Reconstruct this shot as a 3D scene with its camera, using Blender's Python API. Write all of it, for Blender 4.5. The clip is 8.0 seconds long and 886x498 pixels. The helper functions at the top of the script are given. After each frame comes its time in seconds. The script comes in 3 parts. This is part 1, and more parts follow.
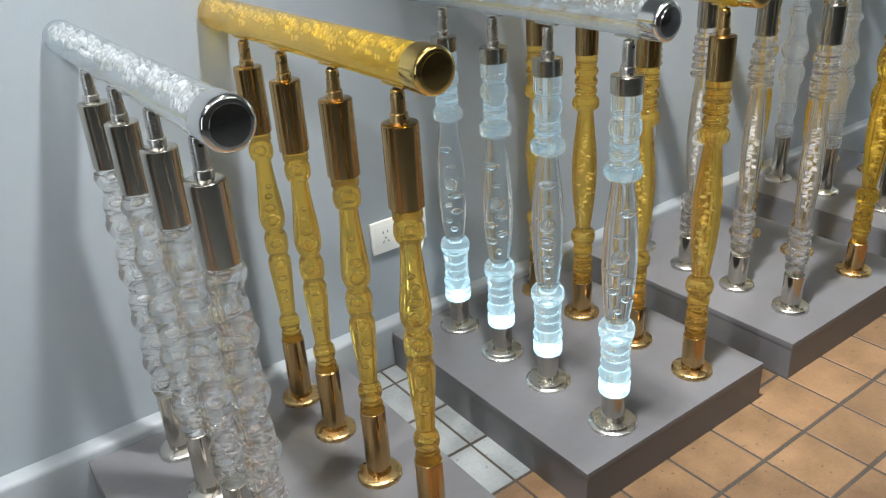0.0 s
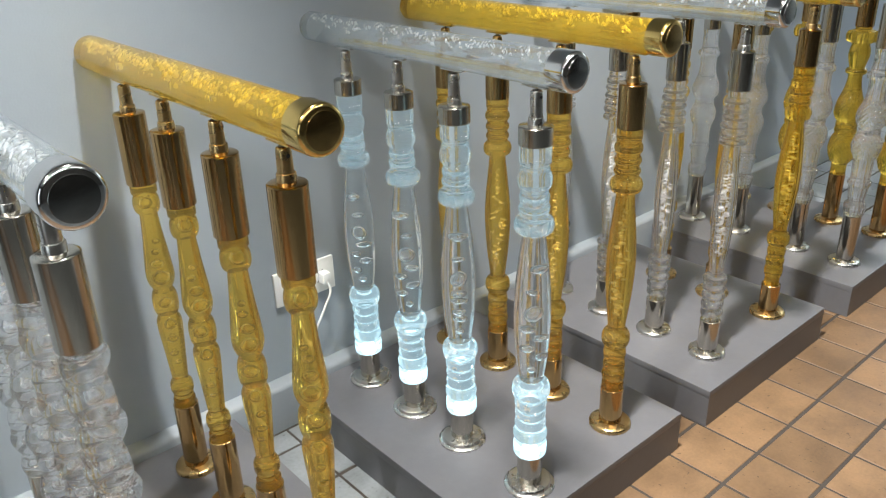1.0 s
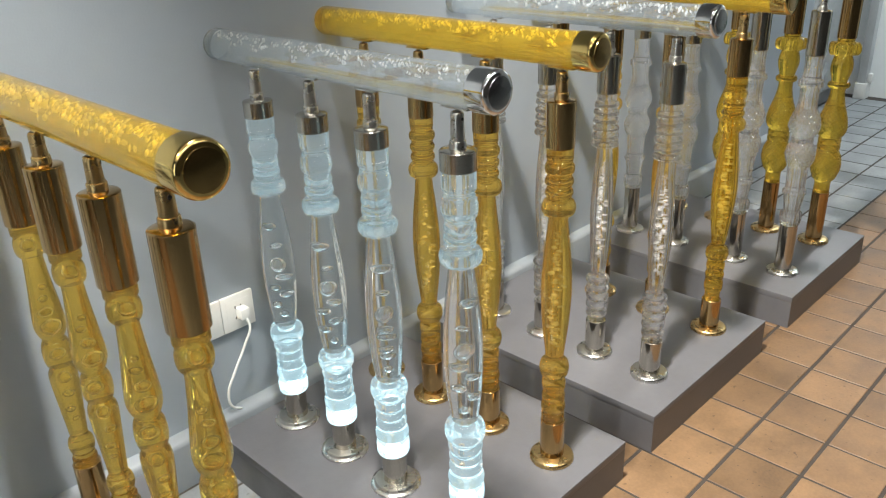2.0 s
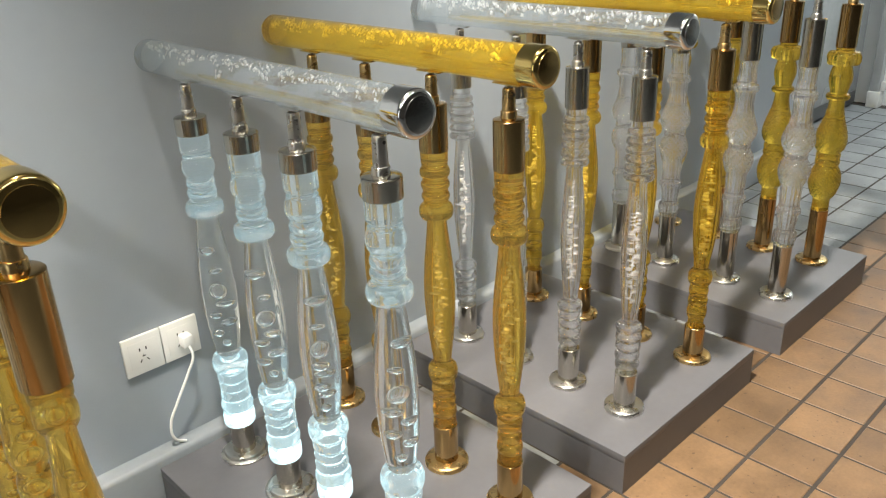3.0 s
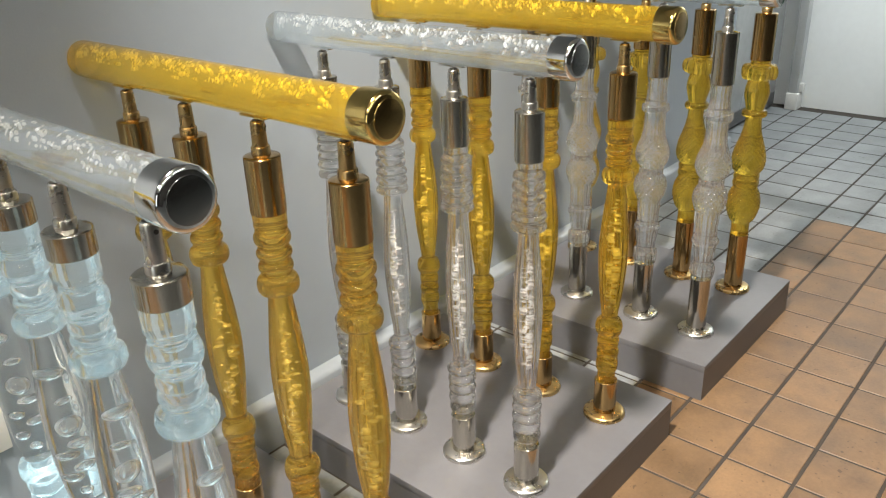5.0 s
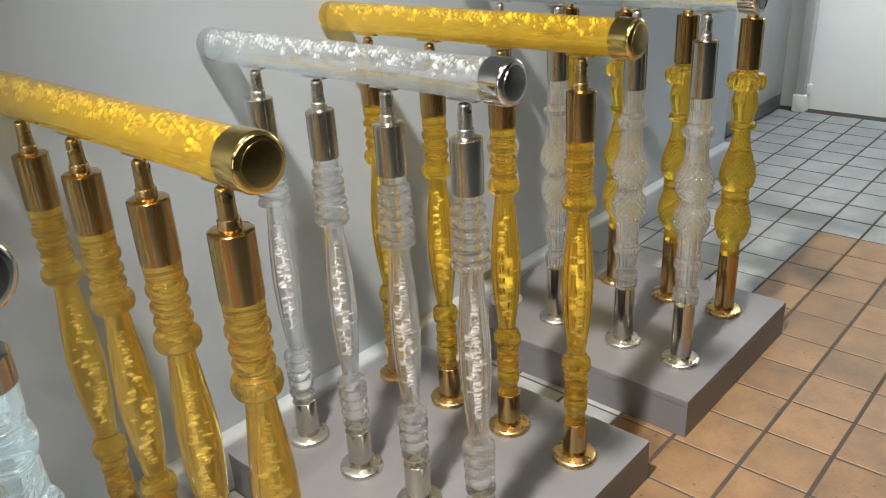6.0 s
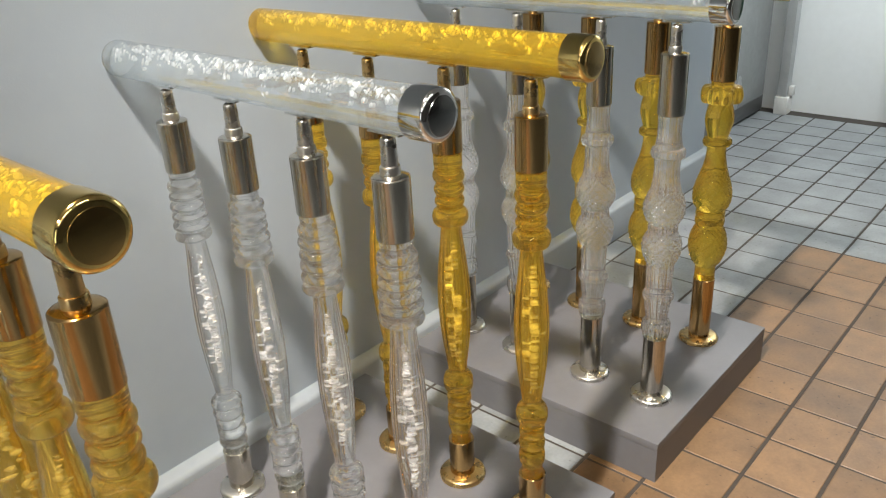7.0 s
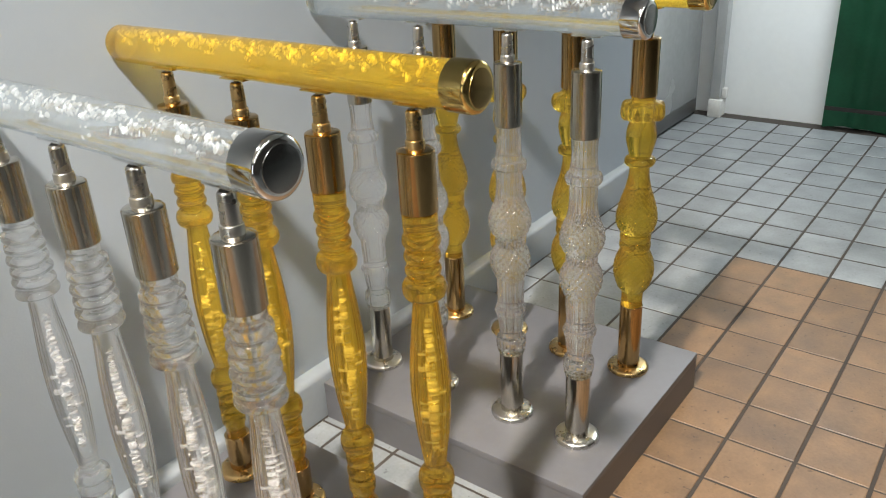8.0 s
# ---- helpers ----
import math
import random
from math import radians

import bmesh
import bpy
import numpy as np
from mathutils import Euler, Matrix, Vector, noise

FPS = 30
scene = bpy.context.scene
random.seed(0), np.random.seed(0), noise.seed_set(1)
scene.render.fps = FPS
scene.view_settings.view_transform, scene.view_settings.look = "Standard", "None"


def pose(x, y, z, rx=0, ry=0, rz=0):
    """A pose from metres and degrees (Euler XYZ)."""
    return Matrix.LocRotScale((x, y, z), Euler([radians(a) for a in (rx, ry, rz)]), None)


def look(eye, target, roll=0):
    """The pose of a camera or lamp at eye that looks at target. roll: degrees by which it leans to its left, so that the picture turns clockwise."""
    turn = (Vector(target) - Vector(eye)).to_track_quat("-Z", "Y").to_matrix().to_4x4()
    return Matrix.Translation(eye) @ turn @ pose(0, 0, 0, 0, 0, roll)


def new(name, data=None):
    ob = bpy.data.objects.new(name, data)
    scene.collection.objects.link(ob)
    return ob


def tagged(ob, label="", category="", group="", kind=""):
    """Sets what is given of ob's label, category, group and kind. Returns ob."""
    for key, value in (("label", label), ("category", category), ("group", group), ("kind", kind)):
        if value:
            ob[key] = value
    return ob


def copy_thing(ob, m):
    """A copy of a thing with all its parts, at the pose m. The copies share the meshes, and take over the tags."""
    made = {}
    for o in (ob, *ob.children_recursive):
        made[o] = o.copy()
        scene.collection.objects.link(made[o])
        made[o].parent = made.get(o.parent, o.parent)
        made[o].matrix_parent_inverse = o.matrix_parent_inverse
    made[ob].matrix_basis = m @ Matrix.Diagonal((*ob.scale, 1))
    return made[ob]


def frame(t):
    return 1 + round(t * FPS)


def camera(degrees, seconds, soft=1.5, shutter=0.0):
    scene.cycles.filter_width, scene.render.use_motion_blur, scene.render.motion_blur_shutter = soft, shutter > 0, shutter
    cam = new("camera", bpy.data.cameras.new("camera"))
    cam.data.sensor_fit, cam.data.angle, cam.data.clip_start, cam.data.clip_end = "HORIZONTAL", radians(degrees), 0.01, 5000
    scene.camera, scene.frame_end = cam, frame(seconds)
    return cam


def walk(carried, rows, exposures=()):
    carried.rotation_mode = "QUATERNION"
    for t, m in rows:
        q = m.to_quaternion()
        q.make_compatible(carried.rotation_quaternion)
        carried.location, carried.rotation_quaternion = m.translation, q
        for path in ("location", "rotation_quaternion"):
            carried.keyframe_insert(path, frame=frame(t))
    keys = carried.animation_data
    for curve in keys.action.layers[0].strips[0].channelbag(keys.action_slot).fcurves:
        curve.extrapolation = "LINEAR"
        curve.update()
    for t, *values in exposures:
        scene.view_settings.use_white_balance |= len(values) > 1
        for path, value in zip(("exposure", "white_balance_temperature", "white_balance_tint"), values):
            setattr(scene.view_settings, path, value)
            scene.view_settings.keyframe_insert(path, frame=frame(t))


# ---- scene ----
cam = camera(58.33, 8.0, soft=1.1)
PATH = [
    (0, (0.2666, 0.2427, 1.1312), (1.2959, 1.7179, 0.2559), -3.74),
    (0.5, (0.3163, 0.2723, 1.1353), (1.4141, 1.7097, 0.2818), -2.76),
    (1, (0.3601, 0.2979, 1.1424), (1.5502, 1.6758, 0.3162), -1.88),
    (1.5, (0.3991, 0.3356, 1.1397), (1.6603, 1.6559, 0.3246), -1.81),
    (2, (0.4631, 0.3552, 1.1340), (1.7606, 1.6432, 0.3235), -2.05),
    (3.5, (0.7235, 0.3454, 1.1222), (1.9794, 1.6828, 0.3255), -2.33),
    (4, (0.7976, 0.3805, 1.1309), (2.0638, 1.7010, 0.3230), -2.32),
    (4.5, (0.8620, 0.4185, 1.1333), (2.1824, 1.6842, 0.3219), -2.09),
    (5, (0.9213, 0.4424, 1.1276), (2.2899, 1.6515, 0.3124), -2.17),
    (6.3, (1.1580, 0.4379, 1.1258), (2.4846, 1.6933, 0.3110), -3.78),
    (6.5, (1.1830, 0.4421, 1.1236), (2.5074, 1.6987, 0.3072), -4.00),
    (7, (1.2874, 0.4909, 1.1298), (2.6413, 1.7055, 0.2983), -3.09),
    (7.5, (1.3751, 0.5270, 1.1397), (2.7860, 1.6581, 0.2854), -2.35),
    (8, (1.4743, 0.5247, 1.1275), (2.9034, 1.6424, 0.2867), -3.02),
]
# the camera warms its picture a little along the way
TINTS = [(0, 0.33, 6350, 9), (1, 0.36, 6450, 9), (2.2, 0.40, 6750, 9), (3.3, 0.46, 7100, 10), (5.2, 0.48, 7100, 11), (8, 0.50, 6900, 11)]
walk(cam, [(t, look(eye, target, roll)) for t, eye, target, roll in PATH], TINTS)

# ---- world, lights ----
world = bpy.data.worlds.new("showroom_air")
scene.world = world
world.use_nodes = True
world.node_tree.nodes["Background"].inputs[0].default_value = (0.75, 0.83, 1.0, 1)
world.node_tree.nodes["Background"].inputs[1].default_value = 0.3


def spot(x, y, z, aim, watts, colour, degrees, radius=0.035):
    d = bpy.data.lights.new("ceiling_spot", "SPOT")
    d.energy, d.color, d.spot_size, d.spot_blend, d.shadow_soft_size = watts, colour, radians(degrees), 0.8, radius
    ob = new("ceiling_spot", d)
    ob.matrix_world = look((x, y, z), aim)
    return ob


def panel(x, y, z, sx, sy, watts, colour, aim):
    d = bpy.data.lights.new("fill_panel", "AREA")
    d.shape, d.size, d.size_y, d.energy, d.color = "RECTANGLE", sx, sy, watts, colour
    ob = new("fill_panel", d)
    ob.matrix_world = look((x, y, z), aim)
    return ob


X_WEST = -2.585
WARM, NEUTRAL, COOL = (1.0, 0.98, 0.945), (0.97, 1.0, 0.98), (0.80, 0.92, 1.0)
# track spots under the ceiling, each turned along the row of plinths
for sx, sy, ax, ay, watts, cone in ((-0.7, 0.9, 0.4, 1.1, 170, 84), (0.98, 1.0, 0.35, 1.1, 300, 66), (1.15, 1.0, 2.65, 1.02, 450, 62), (3.5, 1.0, 4.3, 1.1, 25, 80)):
    spot(sx, sy, 2.58, (ax, ay, 0), watts, WARM, cone, 0.06)
# unseen area lamps added for fill and for glints in acrylic and metal
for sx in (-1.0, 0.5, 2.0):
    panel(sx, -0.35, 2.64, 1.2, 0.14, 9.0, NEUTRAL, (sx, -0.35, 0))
# unseen upright lamp added at the west end for highlights on the metal
panel(X_WEST, 0.1, 1.25, 0.9, 1.9, 9, COOL, (0, 0.1, 1.25))
# unseen lamp added to brighten the white far wall
panel(4.85, 1.0, 1.95, 0.8, 0.5, 28, COOL, (5.43, 1.0, 0.8))

# ---- materials ----


def nodes_of(name):
    m = bpy.data.materials.new(name)
    m.use_nodes = True
    return m, m.node_tree.nodes, m.node_tree.links, m.node_tree.nodes["Principled BSDF"]


def mat(name, colour, rough=0.5, metal=0.0, vary=0.08, scale=6.0, bump=0.0, bscale=80.0, stretch=(1, 1, 1), coat=0.0, random=0.0, pits=0.0):
    """Colour with stains at two scales, uneven roughness and fine relief, at real-world size."""
    m, n, l, b = nodes_of(name)
    tc = n.new("ShaderNodeTexCoord")
    mp = n.new("ShaderNodeMapping")
    mp.inputs["Scale"].default_value = stretch
    l.new(tc.outputs["Object"], mp.inputs["Vector"])
    vec = mp.outputs["Vector"]
    if random:
        info = n.new("ShaderNodeObjectInfo")
        shift = n.new("ShaderNodeVectorMath")
        shift.operation = "MULTIPLY_ADD"
        mul = n.new("ShaderNodeMath")
        mul.operation = "MULTIPLY"
        mul.inputs[1].default_value = 37.0
        l.new(info.outputs["Random"], mul.inputs[0])
        l.new(vec, shift.inputs[0])
        shift.inputs[1].default_value = (1, 1, 1)
        l.new(mul.outputs[0], shift.inputs[2])
        vec = shift.outputs[0]
    big, small = n.new("ShaderNodeTexNoise"), n.new("ShaderNodeTexNoise")
    big.inputs["Scale"].default_value, big.inputs["Detail"].default_value = scale, 5
    small.inputs["Scale"].default_value, small.inputs["Detail"].default_value = scale * 14, 3
    l.new(vec, big.inputs["Vector"])
    l.new(vec, small.inputs["Vector"])
    mixn = n.new("ShaderNodeMath")
    mixn.operation = "MULTIPLY_ADD"
    mixn.inputs[1].default_value = 0.35
    l.new(small.outputs["Fac"], mixn.inputs[0])
    l.new(big.outputs["Fac"], mixn.inputs[2])
    ramp = n.new("ShaderNodeMapRange")
    ramp.inputs["From Min"].default_value, ramp.inputs["From Max"].default_value = 0.4, 0.95
    ramp.inputs["To Min"].default_value, ramp.inputs["To Max"].default_value = 1 - vary, 1 + vary
    l.new(mixn.outputs[0], ramp.inputs["Value"])
    fac = ramp.outputs["Result"]
    if random:
        r2 = n.new("ShaderNodeMapRange")
        r2.inputs["To Min"].default_value, r2.inputs["To Max"].default_value = 1 - random, 1 + random
        l.new(info.outputs["Random"], r2.inputs["Value"])
        m2 = n.new("ShaderNodeMath")
        m2.operation = "MULTIPLY"
        l.new(fac, m2.inputs[0])
        l.new(r2.outputs["Result"], m2.inputs[1])
        fac = m2.outputs[0]
    if pits:
        pn, pr, pm = n.new("ShaderNodeTexNoise"), n.new("ShaderNodeMapRange"), n.new("ShaderNodeMath")
        pn.inputs["Scale"].default_value, pn.inputs["Detail"].default_value = 85.0, 1
        l.new(vec, pn.inputs["Vector"])
        pr.inputs["From Min"].default_value, pr.inputs["From Max"].default_value = 0.70, 0.76
        pr.inputs["To Min"].default_value, pr.inputs["To Max"].default_value = 1.0, 1 - pits
        l.new(pn.outputs["Fac"], pr.inputs["Value"])
        pm.operation = "MULTIPLY"
        l.new(fac, pm.inputs[0])
        l.new(pr.outputs["Result"], pm.inputs[1])
        fac = pm.outputs[0]
    tint = n.new("ShaderNodeVectorMath")
    tint.operation = "SCALE"
    tint.inputs[0].default_value = colour
    l.new(fac, tint.inputs["Scale"])
    l.new(tint.outputs[0], b.inputs["Base Color"])
    rr = n.new("ShaderNodeMapRange")
    rr.inputs["To Min"].default_value, rr.inputs["To Max"].default_value = rough * 0.8, min(1, rough * 1.25)
    l.new(big.outputs["Fac"], rr.inputs["Value"])
    l.new(rr.outputs["Result"], b.inputs["Roughness"])
    b.inputs["Metallic"].default_value = metal
    b.inputs["Coat Weight"].default_value = coat
    if bump:
        bt = n.new("ShaderNodeTexNoise")
        bt.inputs["Scale"].default_value, bt.inputs["Detail"].default_value = bscale, 4
        l.new(vec, bt.inputs["Vector"])
        bn = n.new("ShaderNodeBump")
        bn.inputs["Strength"].default_value, bn.inputs["Distance"].default_value = bump, 0.002
        l.new(bt.outputs["Fac"], bn.inputs["Height"])
        l.new(bn.outputs["Normal"], b.inputs["Normal"])
    return m


def acrylic(name, colour, rough=0.02, clear=1.0, glow=None, power=0.0, ripple=0.12, rscale=45.0, ior=1.49, straight=0.0, gloss=0.0):
    """Cast acrylic: refracting, tinted, faintly rippled; glow adds emission in place of lamp light spreading inside."""
    m, n, l, b = nodes_of(name)
    b.inputs["Base Color"].default_value = (*colour, 1)
    b.inputs["Roughness"].default_value = rough
    b.inputs["IOR"].default_value = ior
    b.inputs["Transmission Weight"].default_value = clear
    b.inputs["Coat Weight"].default_value, b.inputs["Coat Roughness"].default_value = gloss, 0.06
    if glow:
        b.inputs["Emission Color"].default_value = (*glow, 1)
        b.inputs["Emission Strength"].default_value = power
    if ripple:
        tc, nt, bn = n.new("ShaderNodeTexCoord"), n.new("ShaderNodeTexNoise"), n.new("ShaderNodeBump")
        nt.inputs["Scale"].default_value, nt.inputs["Detail"].default_value = rscale, 2
        bn.inputs["Strength"].default_value, bn.inputs["Distance"].default_value = ripple, 0.004
        l.new(tc.outputs["Object"], nt.inputs["Vector"])
        l.new(nt.outputs["Fac"], bn.inputs["Height"])
        l.new(bn.outputs["Normal"], b.inputs["Normal"])
    if straight:
        tr, mx = n.new("ShaderNodeBsdfTransparent"), n.new("ShaderNodeMixShader")
        tr.inputs["Color"].default_value = (*[c ** 0.5 for c in colour], 1)
        mx.inputs["Fac"].default_value = straight
        l.new(b.outputs["BSDF"], mx.inputs[1])
        l.new(tr.outputs["BSDF"], mx.inputs[2])
        l.new(mx.outputs["Shader"], n["Material Output"].inputs["Surface"])
    return m


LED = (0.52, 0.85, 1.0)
M_WALL = mat("grey_wall_paint", (0.295, 0.335, 0.372), 0.55, vary=0.05, scale=1.6, bump=0.12, bscale=260)
M_SKIRT = mat("pale_skirting_paint", (0.25, 0.275, 0.295), 0.45, vary=0.08, scale=5, bump=0.08)
# nearly black so that the metal mirrors dark bands
M_PLAIN = mat("dark_reflected_paint", (0.085, 0.08, 0.075), 0.7, vary=0.05, scale=1.5)
M_CEIL = mat("white_ceiling_paint", (0.5, 0.5, 0.49), 0.8, vary=0.04, scale=1.5)
M_FARWALL = mat("white_wall_paint", (0.84, 0.86, 0.86), 0.6, vary=0.05, scale=2, bump=0.1)
M_PLINTH = mat("grey_plinth_paint", (0.118, 0.117, 0.125), 0.38, vary=0.12, scale=4, bump=0.1, bscale=180)
M_TERRA = mat("terracotta_tile", (0.168, 0.099, 0.050), 0.48, vary=0.34, pits=0.45, scale=11, bump=0.3, bscale=60, random=0.17)
M_WHITE = mat("white_glazed_tile", (0.215, 0.23, 0.238), 0.35, vary=0.3, pits=0.4, scale=9, bump=0.12, bscale=50, random=0.07)
M_GROUT = mat("dark_grout", (0.045, 0.036, 0.029), 0.9, vary=0.3, scale=12, bump=0.5)
# steel and bronze: upright colour streaks for brushing and for painted-in reflected stripes
M_STEEL = mat("brushed_steel_refl_streaks", (0.54, 0.505, 0.44), 0.15, 1.0, vary=0.22, scale=90, bump=0.05, bscale=30, stretch=(1, 1, 0.06))
M_CHROME = mat("polished_chrome", (0.78, 0.77, 0.75), 0.08, 1.0, vary=0.05, scale=14, bump=0.03, bscale=25)
M_BRONZE = mat("bronze_gold_plating", (0.50, 0.325, 0.14), 0.13, 1.0, vary=0.22, scale=90, bump=0.05, bscale=30, stretch=(1, 1, 0.06))
M_GOLD = mat("polished_gold_plating", (0.80, 0.57, 0.20), 0.10, 1.0, vary=0.06, scale=14, bump=0.03, bscale=25)
M_SATIN = mat("satin_steel", (0.62, 0.60, 0.565), 0.27, 1.0, vary=0.1, scale=40, bump=0.05, bscale=60)
# cap discs: steel darkened in colour for the dark room it mirrors
M_CAPSTEEL = mat("cap_steel_dark_reflection", (0.26, 0.26, 0.25), 0.18, 1.0, vary=0.15, scale=40, bump=0.05)
M_BRONZEPIN = mat("turned_bronze_plating", (0.58, 0.40, 0.18), 0.27, 1.0, vary=0.12, scale=60, bump=0.04, bscale=40)
# gold disc metal, darkened likewise for its reflection of the room
M_CAPGOLD = mat("cap_gold_dark_reflection", (0.36, 0.24, 0.09), 0.18, 1.0, vary=0.15, scale=40, bump=0.05)
# dark colour for shade inside small openings, also the tarpaulin's hem
M_DARK = mat("opening_shade_and_hem", (0.02, 0.018, 0.016), 0.35, vary=0.2, scale=30)
M_CLEAR = acrylic("clear_acrylic", (0.985, 0.99, 0.99), 0.012, 0.985, straight=0.28, gloss=0.12, ripple=0.06, rscale=30)
M_CUT = acrylic("cut_clear_acrylic", (0.985, 0.99, 1.0), 0.02, 0.965, ripple=0.14, rscale=90, straight=0.24, gloss=0.12)
M_AMBER = acrylic("amber_acrylic", (1.0, 0.67, 0.13), 0.012, 0.965, straight=0.26, gloss=0.12, ripple=0.06, rscale=30)
M_YELLOW = acrylic("yellow_acrylic", (1.0, 0.645, 0.075), 0.012, 0.965, straight=0.26, gloss=0.12, ripple=0.06, rscale=30)
M_RODCLEAR = acrylic("clear_rod_acrylic", (0.86, 0.93, 0.97), 0.045, 0.93, ripple=0.05, straight=0.35)
M_RODGOLD = acrylic("gold_rod_acrylic", (1.0, 0.68, 0.08), 0.045, 0.90, ripple=0.05, straight=0.3)
# a share of white body is mixed in for the bubbles' glints
M_AIR = acrylic("air_bubble", (1, 1, 1), 0.02, 0.66, ripple=0, ior=0.68, straight=0.1)
M_POCKET = acrylic("large_air_bubble", (1, 1, 1), 0.0, 0.94, ripple=0, ior=0.671)
# rail bubbles: nearly opaque pale colour painted for their glints
M_FLAKE = acrylic("white_glint_bubble", (0.98, 0.99, 1.0), 0.15, 0.12, ripple=0)
M_GFLAKE = acrylic("gold_glint_bubble", (1.0, 0.95, 0.6), 0.15, 0.12, ripple=0)
M_LEDCORE = acrylic("led_core", (0.9, 0.95, 1.0), 0.3, 0.0, (0.75, 0.95, 1.0), 2.4, ripple=0)
# emission here stands for the foot lamp's light carried up the acrylic
M_GLOWBLOCK = acrylic("acrylic_block_glow", (0.94, 0.98, 1.0), 0.05, 1.0, LED, 0.27, ripple=0.06)
M_GLOWRING = acrylic("acrylic_rings_glow", (0.96, 0.99, 1.0), 0.02, 1.0, LED, 0.14, ripple=0.05, straight=0.06, gloss=0.12)
M_GLOWBULB = acrylic("acrylic_bulb_glow", (0.985, 0.995, 1.0), 0.005, 1.0, LED, 0.018, ripple=0.03, rscale=20, straight=0.12)
M_GLOWTOP = acrylic("acrylic_top_glow", (0.97, 0.99, 1.0), 0.01, 1.0, LED, 0.06, ripple=0.05, straight=0.1, gloss=0.12)
M_PLASTIC = mat("white_plastic", (0.80, 0.80, 0.77), 0.35, vary=0.03, scale=20)
M_GREEN = mat("green_tarpaulin", (0.012, 0.105, 0.05), 0.5, vary=0.25, scale=5, bump=0.4, bscale=40)
M_DOOR = mat("grey_metal_door", (0.40, 0.41, 0.41), 0.25, 0.25, vary=0.15, scale=2.5)
M_POST = mat("grey_post_paint", (0.42, 0.43, 0.43), 0.5, vary=0.12, scale=7)
# dark colour for the floor's reflection low on the door
M_DOORREFL = mat("dark_floor_reflection", (0.07, 0.07, 0.068), 0.3, vary=0.2, scale=8)
M_BLOCK = mat("pale_stone_block", (0.68, 0.67, 0.64), 0.7, vary=0.15, scale=18, bump=0.3)

# ---- building helpers ----
PT = 0.096          # top of the plinths
WALL_Y = 1.738


def part(name, bm, material, parent=None, label="", kind="", sharp=40):
    me = bpy.data.meshes.new(name)
    bm.to_mesh(me)
    bm.free()
    if sharp:
        for p in me.polygons:
            p.use_smooth = True
        me.set_sharp_from_angle(angle=radians(sharp))
    me.materials.append(material)
    ob = new(name, me)
    if parent is not None:
        ob.parent = parent
    return tagged(ob, label=label, kind=kind)


def thing(name, m, label, category, group=""):
    ob = new(name)
    ob.empty_display_size = 0.05
    ob.matrix_basis = m
    return tagged(ob, label=label, category=category, group=group)


def box(x0, x1, y0, y1, z0, z1, bevel=0.0, bm=None):
    bm = bm or bmesh.new()
    r = bmesh.ops.create_cube(bm, size=1, matrix=Matrix.Translation(((x0 + x1) / 2, (y0 + y1) / 2, (z0 + z1) / 2)) @ Matrix.Diagonal((x1 - x0, y1 - y0, z1 - z0, 1)))
    if bevel:
        edges = list({e for v in r["verts"] for e in v.link_edges})
        bmesh.ops.bevel(bm, geom=edges, offset=bevel, segments=2, affect="EDGES", profile=0.6)
    return bm


def bead(z0, z1, r0, r1, n=8):
    """A rounded ring between two grooves."""
    return [(z0 + (z1 - z0) * (0.5 - 0.5 * math.cos(math.pi * i / n)), r0 + (r1 - r0) * math.sin(math.pi * i / n) ** 0.7) for i in range(n + 1)]


def swell(keys, n=6):
    """A smooth curve through (height, radius) keys."""
    out = []
    for i in range(len(keys) - 1):
        p0, p1, p2, p3 = keys[max(i - 1, 0)], keys[i], keys[i + 1], keys[min(i + 2, len(keys) - 1)]
        for k in range(n):
            t = k / n
            out.append(tuple(0.5 * (2 * b + (c - a) * t + (2 * a - 5 * b + 4 * c - d) * t * t + (3 * b - a - 3 * c + d) * t ** 3) for a, b, c, d in zip(p0, p1, p2, p3)))
    return out + [keys[-1]]


def turned(profile, seg=40, mod=None, drift=None, axis="Z"):
    """A closed solid turned round an axis; mod changes the radius with angle and height, drift shifts the centre."""
    bm = bmesh.new()
    prof = [profile[0]]
    for p in profile[1:]:
        if abs(p[0] - prof[-1][0]) + abs(p[1] - prof[-1][1]) > 2e-5:
            prof.append(p)
    rows = []
    for z, r in prof:
        dx, dy = drift(z) if drift else (0, 0)
        row = []
        for k in range(seg):
            a = 2 * math.pi * k / seg
            q = r * (mod(a, z) if mod else 1)
            x, y = dx + q * math.cos(a), dy + q * math.sin(a)
            row.append(bm.verts.new((x, y, z) if axis == "Z" else (x, z, -y)))
        rows.append(row)
    for a, b in zip(rows, rows[1:]):
        for k in range(seg):
            bm.faces.new((a[k], a[(k + 1) % seg], b[(k + 1) % seg], b[k]))
    bm.faces.new(list(reversed(rows[0])))
    bm.faces.new(rows[-1])
    return bm


BALL = {}


def ball_data(sub):
    if sub not in BALL:
        bm = bmesh.new()
        bmesh.ops.create_icosphere(bm, subdivisions=sub, radius=1)
        BALL[sub] = ([v.co.copy() for v in bm.verts], [[v.index for v in f.verts] for f in bm.faces])
        bm.free()
    return BALL[sub]


def blobs(items, sub=2):
    """Many small ellipsoids in one mesh; items are poses with scale."""
    bm = bmesh.new()
    vs, fs = ball_data(sub)
    for m in items:
        made = [bm.verts.new(m @ v) for v in vs]
        for f in fs:
            bm.faces.new([made[i] for i in f])
    return bm


